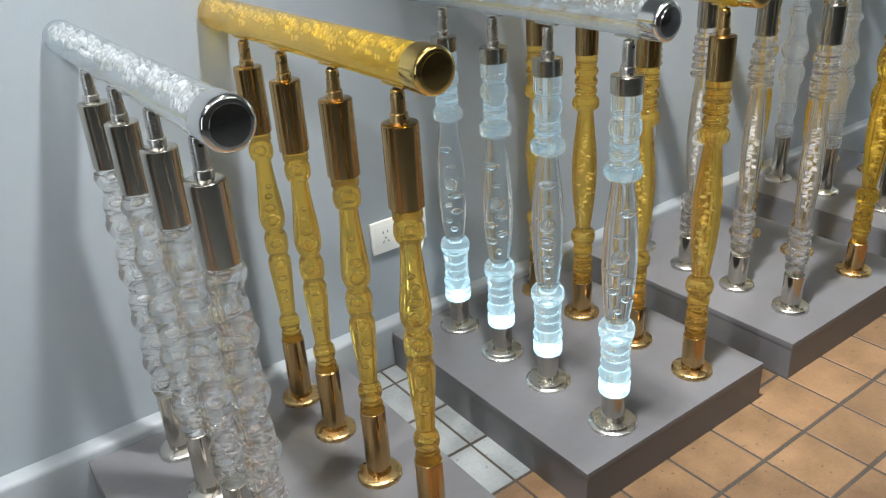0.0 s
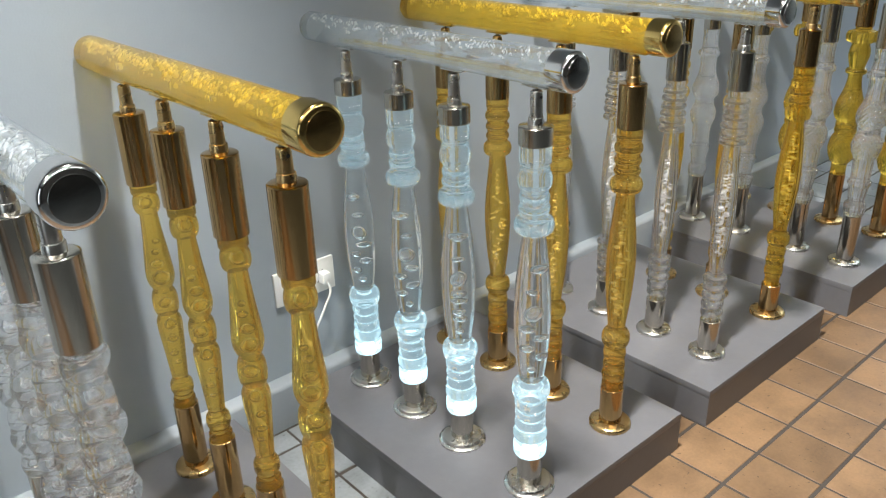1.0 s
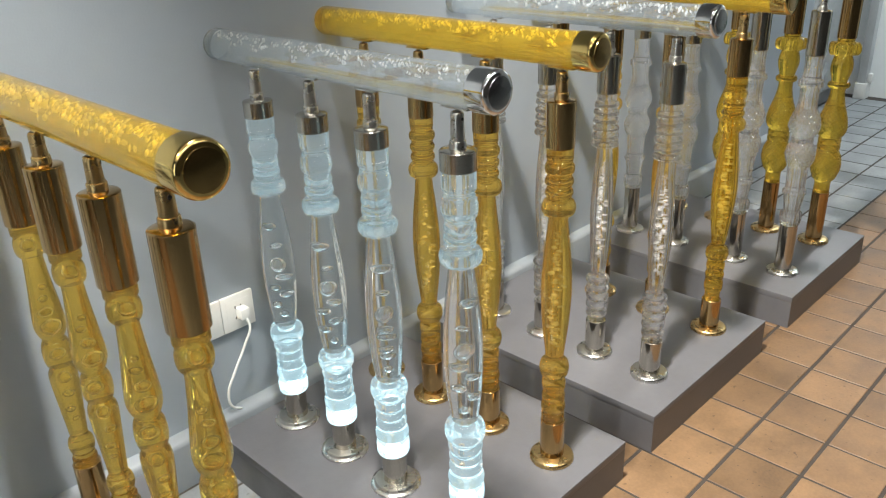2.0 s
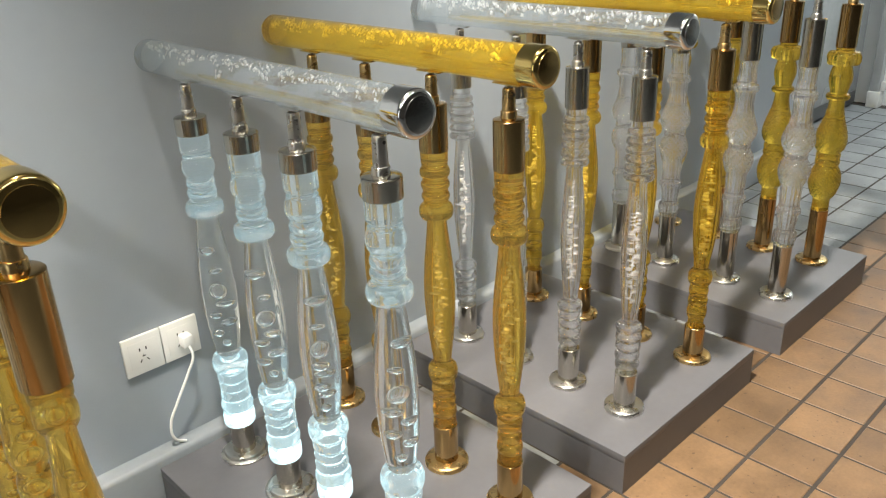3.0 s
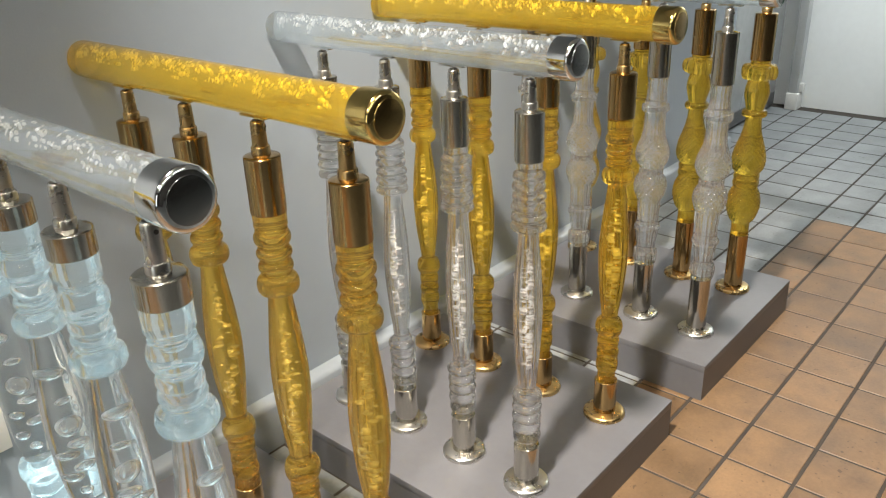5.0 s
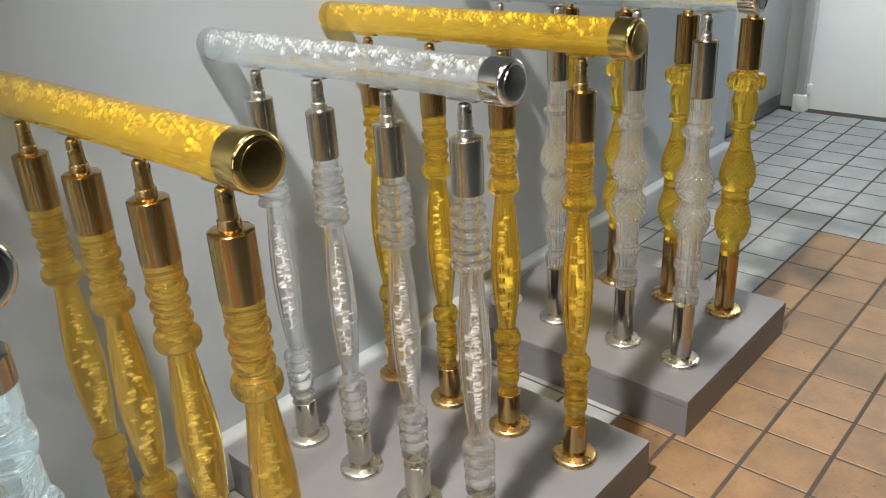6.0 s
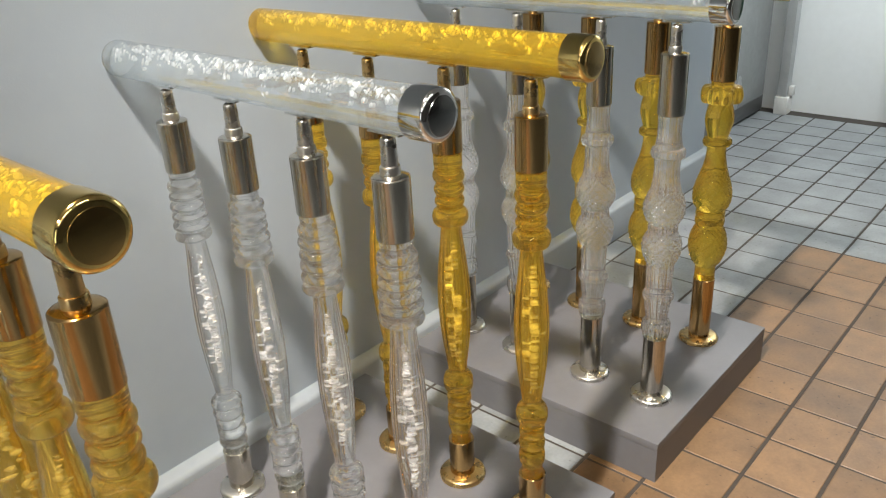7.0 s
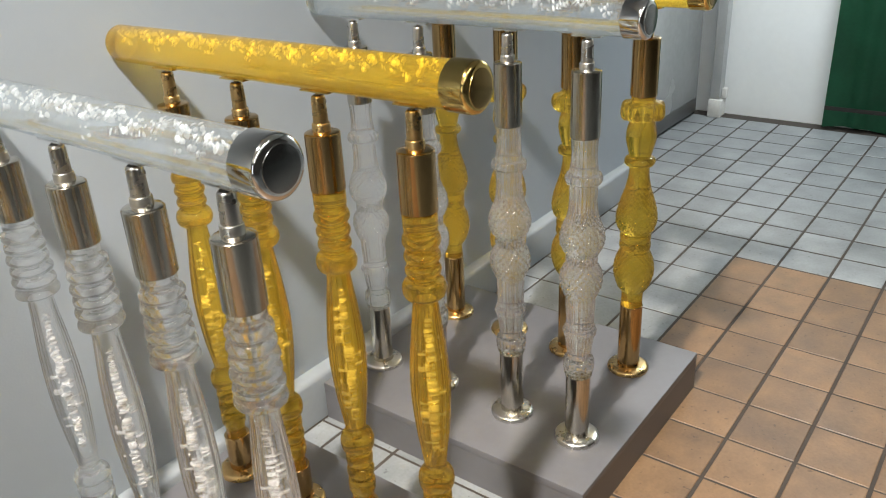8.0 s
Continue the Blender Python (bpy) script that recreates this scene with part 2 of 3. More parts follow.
def egg(x, y, z, a, b, c, rnd):
    return Matrix.LocRotScale((x, y, z), Euler((rnd.uniform(-0.5, 0.5), rnd.uniform(-0.5, 0.5), rnd.uniform(0, 6))), (a, b, c))


# ---- structure ----
X0, X1, Y0, H = -2.6, 5.43, -2.4, 2.68
BEND = 4.28         # the grey wall ends here; the metal door stands in a recess beyond


def structure(name, bm, material, label):
    return tagged(part(name, bm, material, None, sharp=35), label=label, category=name.split("_")[0], kind="structure")


structure("wall_north", box(X0 - 0.12, BEND, WALL_Y, WALL_Y + 0.15, -0.05, H), M_WALL, "blue-grey painted showroom wall behind the balusters")
structure("wall_recess", box(BEND - 0.02, X1 + 0.12, WALL_Y + 0.201, WALL_Y + 0.30, -0.05, H), M_WALL, "grey wall behind the recessed metal door")
structure("wall_east", box(X1, X1 + 0.12, Y0, WALL_Y + 0.2, -0.05, H), M_FARWALL, "plain white painted wall at the far end")
# unseen walls added to close the room, dark to shape the metal's reflections
structure("wall_south", box(X0, X1, Y0 - 0.12, Y0, -0.05, H), M_PLAIN, "unseen wall added opposite the display, dark for reflections")
structure("wall_west", box(X0 - 0.12, X0, Y0 - 0.12, WALL_Y - 0.002, -0.05, H), M_PLAIN, "unseen end wall added, dark for reflections")
structure("ceiling", box(X0 - 0.12, X1 + 0.12, Y0 - 0.12, WALL_Y + 0.30, H + 0.002, H + 0.1), M_CEIL, "plain white ceiling")
skirt = bmesh.new()
prof = [(0, 0), (-0.036, 0), (-0.036, 0.104), (-0.033, 0.1105), (-0.027, 0.1145), (-0.004, 0.117), (0, 0.117)]
ends = [[skirt.verts.new((x, WALL_Y + dy - 0.0005, z)) for dy, z in prof] for x in (X0, BEND)]
for k in range(len(prof)):
    skirt.faces.new((ends[0][k], ends[0][(k + 1) % len(prof)], ends[1][(k + 1) % len(prof)], ends[1][k]))
skirt.faces.new(list(reversed(ends[0])))
skirt.faces.new(ends[1])
bmesh.ops.recalc_face_normals(skirt, faces=skirt.faces)
structure("baseboard", skirt, M_SKIRT, "pale grey painted skirting with a broad ledge")
floor = structure("floor", box(X0, X1, Y0, WALL_Y + 0.2, -0.05, -0.0018), M_GROUT, "tiled showroom floor with dark grout joints")

# ---- metal door, post, tarpaulin at the far end ----
door = thing("metal_door", pose(BEND + 0.03, WALL_Y + 0.178, 0), "dull grey metal door with a painted dark reflection strip", "door")
part("door_leaf", box(0, 1.05, -0.018, 0.018, 0.012, 2.1, 0.003), M_DOOR, door)
# dark strip added where the door mirrors the floor
part("reflection_strip", box(0.02, 1.03, -0.0225, -0.0185, 0.015, 0.085, 0.001), M_DOORREFL, door, "dark strip for the floor's reflection in the door")
post = thing("corner_post", pose(5.365, WALL_Y + 0.06, 0), "grey painted corner post on a pale stone block", "post")
part("shaft", box(-0.032, 0.03, -0.022, 0.025, 0.09, H - 0.01, 0.004), M_POST, post)
part("base_block", box(-0.042, 0.036, -0.034, 0.03, 0.0, 0.0885, 0.006), M_BLOCK, post, "pale chipped stone base block")
part("pipe_clip", box(-0.008, 0.028, -0.044, -0.0225, 0.092, 0.14, 0.004), M_BLOCK, post, "white plastic pipe clip")

tarp = bmesh.new()
cols, rws = 46, 10
grid = []
for i in range(cols):
    u = i / (cols - 1)
    y = 1.30 - 0.95 * u
    col = []
    for k in range(rws):
        v = k / (rws - 1)
        fold = 0.012 * math.sin(u * 31 + 0.7 * v) + 0.007 * math.sin(u * 67 + 1.3)
        col.append(tarp.verts.new((0.03 * (1 - v) * math.sin(u * 9) + fold * (1 - 0.5 * v), y, 0.012 + 1.15 * v + 0.008 * math.sin(u * 14) * (1 - v))))
    grid.append(col)
for a, b in zip(grid, grid[1:]):
    for k in range(rws - 1):
        tarp.faces.new((a[k], a[k + 1], b[k + 1], b[k]))
bmesh.ops.solidify(tarp, geom=tarp.faces[:], thickness=0.004)
sheet = thing("tarpaulin", pose(5.345, 0, 0), "dark green tarpaulin hanging to the tiled floor", "tarpaulin")
part("cloth", tarp, M_GREEN, sheet)
part("hem", box(-0.022, -0.016, 0.36, 1.295, 0.10, 0.118, 0.002), M_DARK, sheet, "dark stitched hem band")

# ---- plinths ----
PLINTHS = [(0.385, 0.945), (1.112, 1.662), (1.774, 2.333), (2.502, 3.072)]
for px0, px1 in PLINTHS:
    w, d, th = px1 - px0, 0.662, 0.018
    o = thing("display_plinth", pose(px0, 1.0345, 0), "low dark grey painted display plinth on the tiles", "plinth", "display plinths")
    part("top_panel", box(0, w, 0, d, PT - th, PT, 0.0016), M_PLINTH, o)
    for bx in ((0.0006, w - 0.0006, 0.0006, th), (0.0006, w - 0.0006, d - th, d - 0.0006), (0.0006, th, th, d - th), (w - th, w - 0.0006, th, d - th)):
        part("side_panel", box(*bx, 0.0, PT - th, 0.0), M_PLINTH, o)


# ---- balusters ----
# each row: its place along the wall, the feet from front to back, the rail's height and front end
ROWS = {
    "knobbly": (0.547, (1.124, 1.289, 1.457, 1.613), 0.9034, 1.0076),
    "spindle": (0.817, (1.113, 1.288, 1.458, 1.607), 0.9051, 1.0201),
    "lit": (1.261, (1.110, 1.299, 1.453, 1.616), 0.8946, 1.0312),
    "amber": (1.523, (1.120, 1.287, 1.455, 1.613), 0.9060, 1.0461),
    "fluted": (1.916, (1.132, 1.284, 1.442, 1.605), 0.9041, 1.0459),
    "yellow": (2.202, (1.129, 1.291, 1.457, 1.622), 0.9144, 1.0281),
    "cut_clear": (2.646, (1.124, 1.277, 1.473, 1.637), 0.9223, 1.0194),
    "cut_yellow": (2.931, (1.145, 1.299, 1.465, 1.630), 0.9250, 1.0250),
}


def fittings(base, row, foot_r, tube_r, tube_top, sleeve_r, s0, s1, steel, bright, double=False):
    """Flange, foot tube, sleeve, pin and saddle: all heights above the plinth."""
    if double:
        fl = [(0.0005, foot_r), (0.004, foot_r), (0.0055, foot_r * 0.97), (0.0062, foot_r * 0.86), (0.0105, foot_r * 0.85), (0.0125, foot_r * 0.81), (0.0135, foot_r * 0.6)]
    else:
        fl = [(0.0005, foot_r), (0.0055, foot_r), (0.0085, foot_r * 0.97), (0.0105, foot_r * 0.88), (0.0125, tube_r + 0.002)]
    part("flange", turned(fl, 48), bright, base)
    part("foot_tube", turned([(0.0118, tube_r), (tube_top - 0.0015, tube_r), (tube_top, tube_r - 0.0015)], 40), steel, base)
    part("sleeve", turned([(s0, sleeve_r - 0.0012), (s0 + 0.0012, sleeve_r), (s1 - 0.002, sleeve_r), (s1 - 0.0005, sleeve_r - 0.0015), (s1, sleeve_r - 0.004), (s1 + 0.0015, 0.015)], 40), steel, base)
    top = ROWS[row][2] - 0.0365 - PT
    pin = part("pin", turned([(s1 + 0.0012, 0.0128), (s1 + 0.011, 0.0125), (s1 + 0.0122, 0.0118), (s1 + 0.0126, 0.0104), (top - 0.005, 0.0097), (top - 0.0018, 0.0092), (top - 0.0004, 0.008), (top, 0.0066)], 28), bright, base)
    # dark stub put on the pin for the shade in its notch
    notch = turned([(-0.0013, 0.0026), (0.0006, 0.0026), (0.0008, 0.0018)], 12, axis="Y")
    bmesh.ops.transform(notch, matrix=pose(0, -0.0098, top - 0.010, 180), verts=notch.verts)
    part("notch_shade", notch, M_DARK, pin)
    # dark disc put on top for the shade in the hollow pin
    part("bore_shade", turned([(top + 0.0002, 0.0068), (top + 0.0006, 0.0064)], 20), M_DARK, pin, "dark disc for the shade in the open bore")
    part("stud", turned([(top + 0.0004, 0.003), (top + 0.0042, 0.003)], 12), bright, pin)


def slim(profile, by):
    return [(z, r * by) for z, r in profile]


def z_(*pairs):
    return [(z - PT, r) for z, r in pairs]


def b_(z0, z1, r0, r1, n=8):
    return bead(z0 - PT, z1 - PT, r0, r1, n)


def s_(*keys):
    return swell([(z - PT, r) for z, r in keys])


def start(row, label, group):
    return thing("baluster", pose(ROWS[row][0], ROWS[row][1][0], PT), label, "baluster", group)


rnd = random.Random(7)

# row 1: clear knobbly rope balusters
as_ = start("knobbly", "clear acrylic baluster of stacked bubbles with steel sleeves", "clear knobbly balusters")
fittings(as_, "knobbly", 0.043, 0.0225, 0.237 - PT, 0.0248, 0.703 - PT, 0.814 - PT, M_STEEL, M_SATIN)
prof = z_((0.2335, 0.020), (0.240, 0.021))
zz = 0.240
while zz < 0.690:
    prof += b_(zz, min(zz + 0.036, 0.694), 0.0225, 0.0305, 9) + b_(min(zz + 0.037, 0.6945), min(zz + 0.047, 0.696), 0.0225, 0.0265, 5)
    zz += 0.0475
prof = [p for p in prof if p[0] <= 0.696 - PT] + z_((0.6975, 0.021), (0.7065, 0.020))
part("shaft", turned(slim(prof, 0.89), 44, mod=lambda a, z: 1 + 0.035 * math.sin(2 * a + z * 66) + 0.02 * math.sin(3 * a - z * 131), drift=lambda z: (0.0028 * math.sin(z * 66), 0.0028 * math.cos(z * 66))), M_CLEAR, as_)
items = []
for k in range(10):
    zc = 0.258 + 0.0475 * k - PT
    if zc < 0.688 - PT:
        items.append(egg(rnd.uniform(-0.004, 0.004), rnd.uniform(-0.004, 0.004), zc, rnd.uniform(0.008, 0.012), rnd.uniform(0.007, 0.011), rnd.uniform(0.006, 0.010), rnd))
        items.append(egg(rnd.uniform(-0.009, 0.009), rnd.uniform(-0.009, 0.009), zc + 0.0215, 0.005, 0.004, 0.004, rnd))
part("bubbles", blobs(items), M_POCKET, as_, "round air bubbles cast inside", "stuff")

# row 2: amber spindles
ag = start("spindle", "amber acrylic spindle baluster with bronze-gold metal sleeves", "amber spindle balusters")
fittings(ag, "spindle", 0.0425, 0.0235, 0.249 - PT, 0.0258, 0.7007 - PT, 0.8235 - PT, M_BRONZE, M_BRONZEPIN)
prof = z_((0.2465, 0.0215), (0.2505, 0.0235), (0.262, 0.0235), (0.264, 0.019)) + b_(0.266, 0.274, 0.0185, 0.021, 5) + b_(0.275, 0.303, 0.0175, 0.0245)
prof += s_((0.304, 0.0165), (0.33, 0.0185), (0.38, 0.0225), (0.42, 0.0255), (0.437, 0.0245), (0.446, 0.0185)) + b_(0.448, 0.497, 0.017, 0.0262)
prof += s_((0.499, 0.0175), (0.508, 0.0235), (0.524, 0.0280), (0.55, 0.0265), (0.60, 0.0208), (0.635, 0.0178), (0.645, 0.0172)) + b_(0.647, 0.681, 0.0168, 0.0258)
prof += z_((0.683, 0.0205), (0.6845, 0.0252), (0.6995, 0.0252), (0.7035, 0.0225))
part("shaft", turned(slim(prof, 0.88), 40), M_AMBER, ag)
items = [egg(0.002 * math.sin(k * 2.1), 0.002 * math.cos(k * 1.7), z - PT, r, r, r * 1.15, rnd) for k, (z, r) in enumerate([(0.345, 0.004), (0.365, 0.0055), (0.395, 0.006), (0.425, 0.0075), (0.472, 0.009), (0.522, 0.0105), (0.548, 0.008), (0.573, 0.0055), (0.592, 0.0045), (0.664, 0.008)])]
part("bubbles", blobs(items), M_POCKET, ag, "round air bubbles rising inside", "stuff")

# row 3: balusters with a lamp in the foot; its spread is emission in the acrylic
bs = start("lit", "clear acrylic baluster glowing pale blue from its lit foot", "lit balusters")
fittings(bs, "lit", 0.0485, 0.0235, 0.172 - PT, 0.0278, 0.772 - PT, 0.8035 - PT, M_STEEL, M_SATIN, double=True)
part("glow_block", turned(z_((0.1725, 0.027), (0.174, 0.0295), (0.178, 0.0310), (0.197, 0.0312), (0.2015, 0.0295), (0.2038, 0.027), (0.2045, 0.024)), 40), M_GLOWBLOCK, bs, "acrylic foot block with emission for the lamp's light")
part("led_lamp", turned(z_((0.1745, 0.009), (0.1755, 0.0105), (0.190, 0.0095), (0.196, 0.005)), 20), M_LEDCORE, bs, "glowing lamp inside the foot")
prof = z_((0.2052, 0.024)) + b_(0.206, 0.231, 0.0235, 0.0345) + b_(0.232, 0.253, 0.0235, 0.0318) + b_(0.254, 0.273, 0.0235, 0.0312) + b_(0.274, 0.295, 0.0235, 0.0322) + b_(0.296, 0.334, 0.024, 0.0378) + z_((0.3355, 0.024))
part("lower_shaft", turned(slim(prof, 0.92), 44), M_GLOWRING, bs, "acrylic rings with emission for the lamp's light")
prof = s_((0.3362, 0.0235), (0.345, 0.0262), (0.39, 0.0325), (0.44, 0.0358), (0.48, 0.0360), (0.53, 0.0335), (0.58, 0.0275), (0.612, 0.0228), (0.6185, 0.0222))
part("bulb", turned(slim(prof, 0.89), 48), M_GLOWBULB, bs)
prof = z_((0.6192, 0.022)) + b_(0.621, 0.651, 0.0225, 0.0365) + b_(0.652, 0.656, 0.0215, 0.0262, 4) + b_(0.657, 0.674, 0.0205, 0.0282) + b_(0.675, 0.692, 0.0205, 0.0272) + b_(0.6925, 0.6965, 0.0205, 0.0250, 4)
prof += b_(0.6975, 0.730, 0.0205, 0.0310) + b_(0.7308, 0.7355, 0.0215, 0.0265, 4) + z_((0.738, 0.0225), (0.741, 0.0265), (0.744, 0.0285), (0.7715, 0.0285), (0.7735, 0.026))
part("upper_shaft", turned(slim(prof, 0.93), 44), M_GLOWTOP, bs)
for z, r, q, dx in [(0.362, 0.006, 1.3, 0.0), (0.386, 0.008, 1.0, 0.009), (0.405, 0.0105, 0.75, -0.006), (0.424, 0.009, 0.8, 0.009), (0.444, 0.0115, 0.65, -0.005), (0.472, 0.0115, 1.4, 0.001), (0.513, 0.0085, 0.65, 0.0), (0.555, 0.0115, 0.75, 0.007)]:
    part("air_bubble", blobs([Matrix.LocRotScale((dx, -0.4 * dx, z - PT), Euler((0.2, 12 * dx, z * 40)), (r, r * 0.9, r * q))], 3), M_POCKET, bs)


# rows 4 to 6: ringed balusters with a long swelling bulb
def ringed(row, label, group, metal, bright, shaft, air, tube_top, foot_r, rings, bulb, low, flutes, bub, size=1.0, sleeve=0.0248, s0=0.742, s1=0.823, wobble=None):
    ob = start(row, label, group)
    fittings(ob, row, foot_r, 0.0238, tube_top - PT, sleeve, s0 - PT, s1 - PT, metal, bright)
    prof = z_((tube_top - 0.0035, 0.0205), (tube_top + 0.0005, 0.0212)) + low + s_(*bulb) + rings + z_((0.7435, 0.0225), (0.748, 0.0215))

    def mod(a, z):
        inside = max(0.0, 1 - abs((z - (0.474 - PT)) / 0.15) ** 4)
        return 1 + flutes * inside * abs(math.sin(6 * a))
    part("shaft", turned(slim(prof, 0.86), 72 if flutes else 44, mod if flutes else None, wobble), shaft, ob)
    items = []
    for k in range(bub):
        u = (k + 0.5) / bub
        w = 0.35 + 0.65 * math.sin(math.pi * min(1, u * 1.1))
        a = rnd.uniform(0, 6.28)
        d = rnd.uniform(0.001, 0.0095) * w * size
        r = rnd.uniform(0.0026, 0.0058) * (0.6 + 0.4 * w) * size
        items.append(egg(d * math.cos(a), d * math.sin(a), 0.355 + 0.235 * u - PT, r * rnd.uniform(1, 1.5), r, r * rnd.uniform(0.55, 1.0), rnd))
    part("bubbles", blobs(items, 2), air, ob, "trail of small air bubbles inside", "stuff")
    return ob


low4 = b_(0.191, 0.208, 0.0195, 0.0262) + b_(0.209, 0.233, 0.019, 0.0275) + b_(0.234, 0.256, 0.019, 0.0262) + b_(0.258, 0.288, 0.019, 0.0268) + b_(0.290, 0.328, 0.019, 0.0330)
bulb4 = [(0.330, 0.0195), (0.355, 0.0225), (0.41, 0.0295), (0.475, 0.0330), (0.53, 0.0300), (0.59, 0.0228), (0.617, 0.0198)]
up4 = b_(0.6195, 0.6495, 0.0205, 0.0352)
for z0, z1, r in ((0.6545, 0.6695, 0.0288), (0.6745, 0.6905, 0.0292), (0.6955, 0.7155, 0.0304)):
    up4 += b_(z0 - 0.0045, z0 - 0.0008, 0.0205, 0.0252, 4) + b_(z0, z1, 0.0205, r)
up4 += b_(0.7162, 0.7205, 0.0210, 0.0265, 4) + z_((0.7215, 0.0225), (0.7235, 0.0272), (0.742, 0.0274))
bg = ringed("amber", "amber acrylic ringed baluster with bronze-gold metal sleeves", "amber ringed balusters", M_BRONZE, M_BRONZEPIN, M_AMBER, M_AIR, 0.189, 0.044, up4, bulb4, low4, 0.0, 34)

low5 = []
for k in range(5):
    low5 += b_(0.2 + 0.0215 * k, 0.2205 + 0.0215 * k, 0.0195, 0.0300 + 0.0006 * k, 7)
up5 = []
for k in range(6):
    up5 += b_(0.6195 + 0.0172 * k, 0.6362 + 0.0172 * k, 0.0205, 0.0352 - 0.0008 * k, 7)
up5 += z_((0.7235, 0.0225), (0.7255, 0.0245), (0.742, 0.0245))
bulb5 = [(0.309, 0.0185), (0.33, 0.0195), (0.39, 0.0250), (0.46, 0.0285), (0.53, 0.0262), (0.59, 0.0210), (0.6185, 0.0195)]
cs = ringed("fluted", "clear fluted acrylic baluster with threaded rings and steel sleeves", "clear ringed balusters", M_STEEL, M_SATIN, M_CLEAR, M_AIR, 0.189, 0.0435, up5, bulb5, low5, 0.05, 62, 0.85, s0=0.739, s1=0.8205, sleeve=0.0238, wobble=lambda z: (0.0, 0.0) if 0.21 < z < 0.525 else (0.0006 * math.sin(z * 230), 0.0006 * math.cos(z * 187)))

low6 = b_(0.207, 0.238, 0.0215, 0.0265) + b_(0.239, 0.262, 0.019, 0.0265) + b_(0.263, 0.290, 0.019, 0.0258) + b_(0.292, 0.329, 0.019, 0.0320)
bulb6 = [(0.330, 0.0182), (0.352, 0.0205), (0.41, 0.0280), (0.475, 0.0318), (0.53, 0.0290), (0.59, 0.0222), (0.617, 0.0195)]
cg = ringed("yellow", "yellow fluted acrylic baluster with bronze-gold metal sleeves", "yellow ringed balusters", M_BRONZE, M_BRONZEPIN, M_YELLOW, M_AIR, 0.183, 0.044, up4, bulb6, low6, 0.06, 30, 1.25, s0=0.745, s1=0.828)


# row 7: cut clear vases
def cut(n, k, depth, spans):
    """Diamond cutting within spans of height, fluting elsewhere."""
    def f(a, z):
        for z0, z1 in spans:
            if z0 < z + PT < z1:
                return 1 + depth * math.cos(n * a) * math.cos(k * z)
        return 1 + 0.4 * depth * math.cos(n * a)
    return f


def dense(profile, step=0.0022):
    out = [profile[0]]
    for (za, ra), (zb, rb) in zip(profile, profile[1:]):
        m = max(1, int(abs(zb - za) / step))
        out += [(za + (zb - za) * i / m, ra + (rb - ra) * i / m) for i in range(1, m + 1)]
    return out


ds = start("cut_clear", "cut clear acrylic vase baluster with tall steel sleeves", "cut clear balusters")
fittings(ds, "cut_clear", 0.0445, 0.0240, 0.248 - PT, 0.0252, 0.7235 - PT, 0.837 - PT, M_STEEL, M_SATIN)
prof = z_((0.2445, 0.021), (0.249, 0.0262), (0.257, 0.0275)) + b_(0.258, 0.286, 0.0262, 0.0295, 6) + s_((0.288, 0.0215), (0.30, 0.0225), (0.325, 0.026), (0.338, 0.0268)) + b_(0.339, 0.353, 0.027, 0.0315, 6)
prof += s_((0.354, 0.0262), (0.375, 0.0255), (0.405, 0.027), (0.415, 0.0265)) + s_((0.418, 0.027), (0.432, 0.0335), (0.452, 0.0385), (0.472, 0.0365), (0.486, 0.0285)) + b_(0.488, 0.504, 0.0265, 0.0288, 5)
prof += s_((0.506, 0.0275), (0.516, 0.0345), (0.534, 0.0400), (0.555, 0.0370), (0.58, 0.0280), (0.61, 0.0240), (0.640, 0.0250)) + b_(0.641, 0.660, 0.0265, 0.0325, 6) + s_((0.661, 0.0255), (0.685, 0.0222), (0.71, 0.0225), (0.7235, 0.0235))
prof += z_((0.7275, 0.0225))
part("shaft", turned(dense(prof, 0.0016), 160, cut(18, 430, 0.048, [(0.418, 0.487), (0.506, 0.572)])), M_CUT, ds)

# row 8: cut yellow vases
dg = start("cut_yellow", "cut yellow acrylic vase baluster with bronze-gold metal sleeves", "cut yellow balusters")
fittings(dg, "cut_yellow", 0.0455, 0.0245, 0.262 - PT, 0.0265, 0.7272 - PT, 0.840 - PT, M_BRONZE, M_BRONZEPIN)
prof = z_((0.2585, 0.0225), (0.263, 0.0242), (0.286, 0.0238)) + s_((0.296, 0.0245), (0.31, 0.0345), (0.342, 0.0440), (0.372, 0.0415), (0.392, 0.0335), (0.398, 0.031)) + b_(0.399, 0.417, 0.0305, 0.0345, 6) + b_(0.418, 0.435, 0.0305, 0.0340, 6)
prof += s_((0.4365, 0.031), (0.446, 0.0390), (0.467, 0.0440), (0.495, 0.0400), (0.53, 0.0290), (0.56, 0.0225), (0.583, 0.0210)) + b_(0.584, 0.603, 0.022, 0.0325, 6) + s_((0.604, 0.0225), (0.62, 0.0270), (0.64, 0.0315), (0.66, 0.0300), (0.678, 0.0250))
prof += b_(0.680, 0.716, 0.030, 0.0440, 8) + z_((0.718, 0.0245), (0.7295, 0.024), (0.7335, 0.0225))


def cut8(a, z):
    h = z + PT
    if 0.68 < h < 0.717:
        return 1 + 0.09 * math.cos(8 * a)
    if 0.44 < h < 0.53 or 0.305 < h < 0.39:
        return 1 + 0.032 * math.cos(18 * a) * math.cos(430 * z)
    return 1


part("shaft", turned(dense(slim(prof, 0.96), 0.0016), 160, cut8), M_YELLOW, dg)

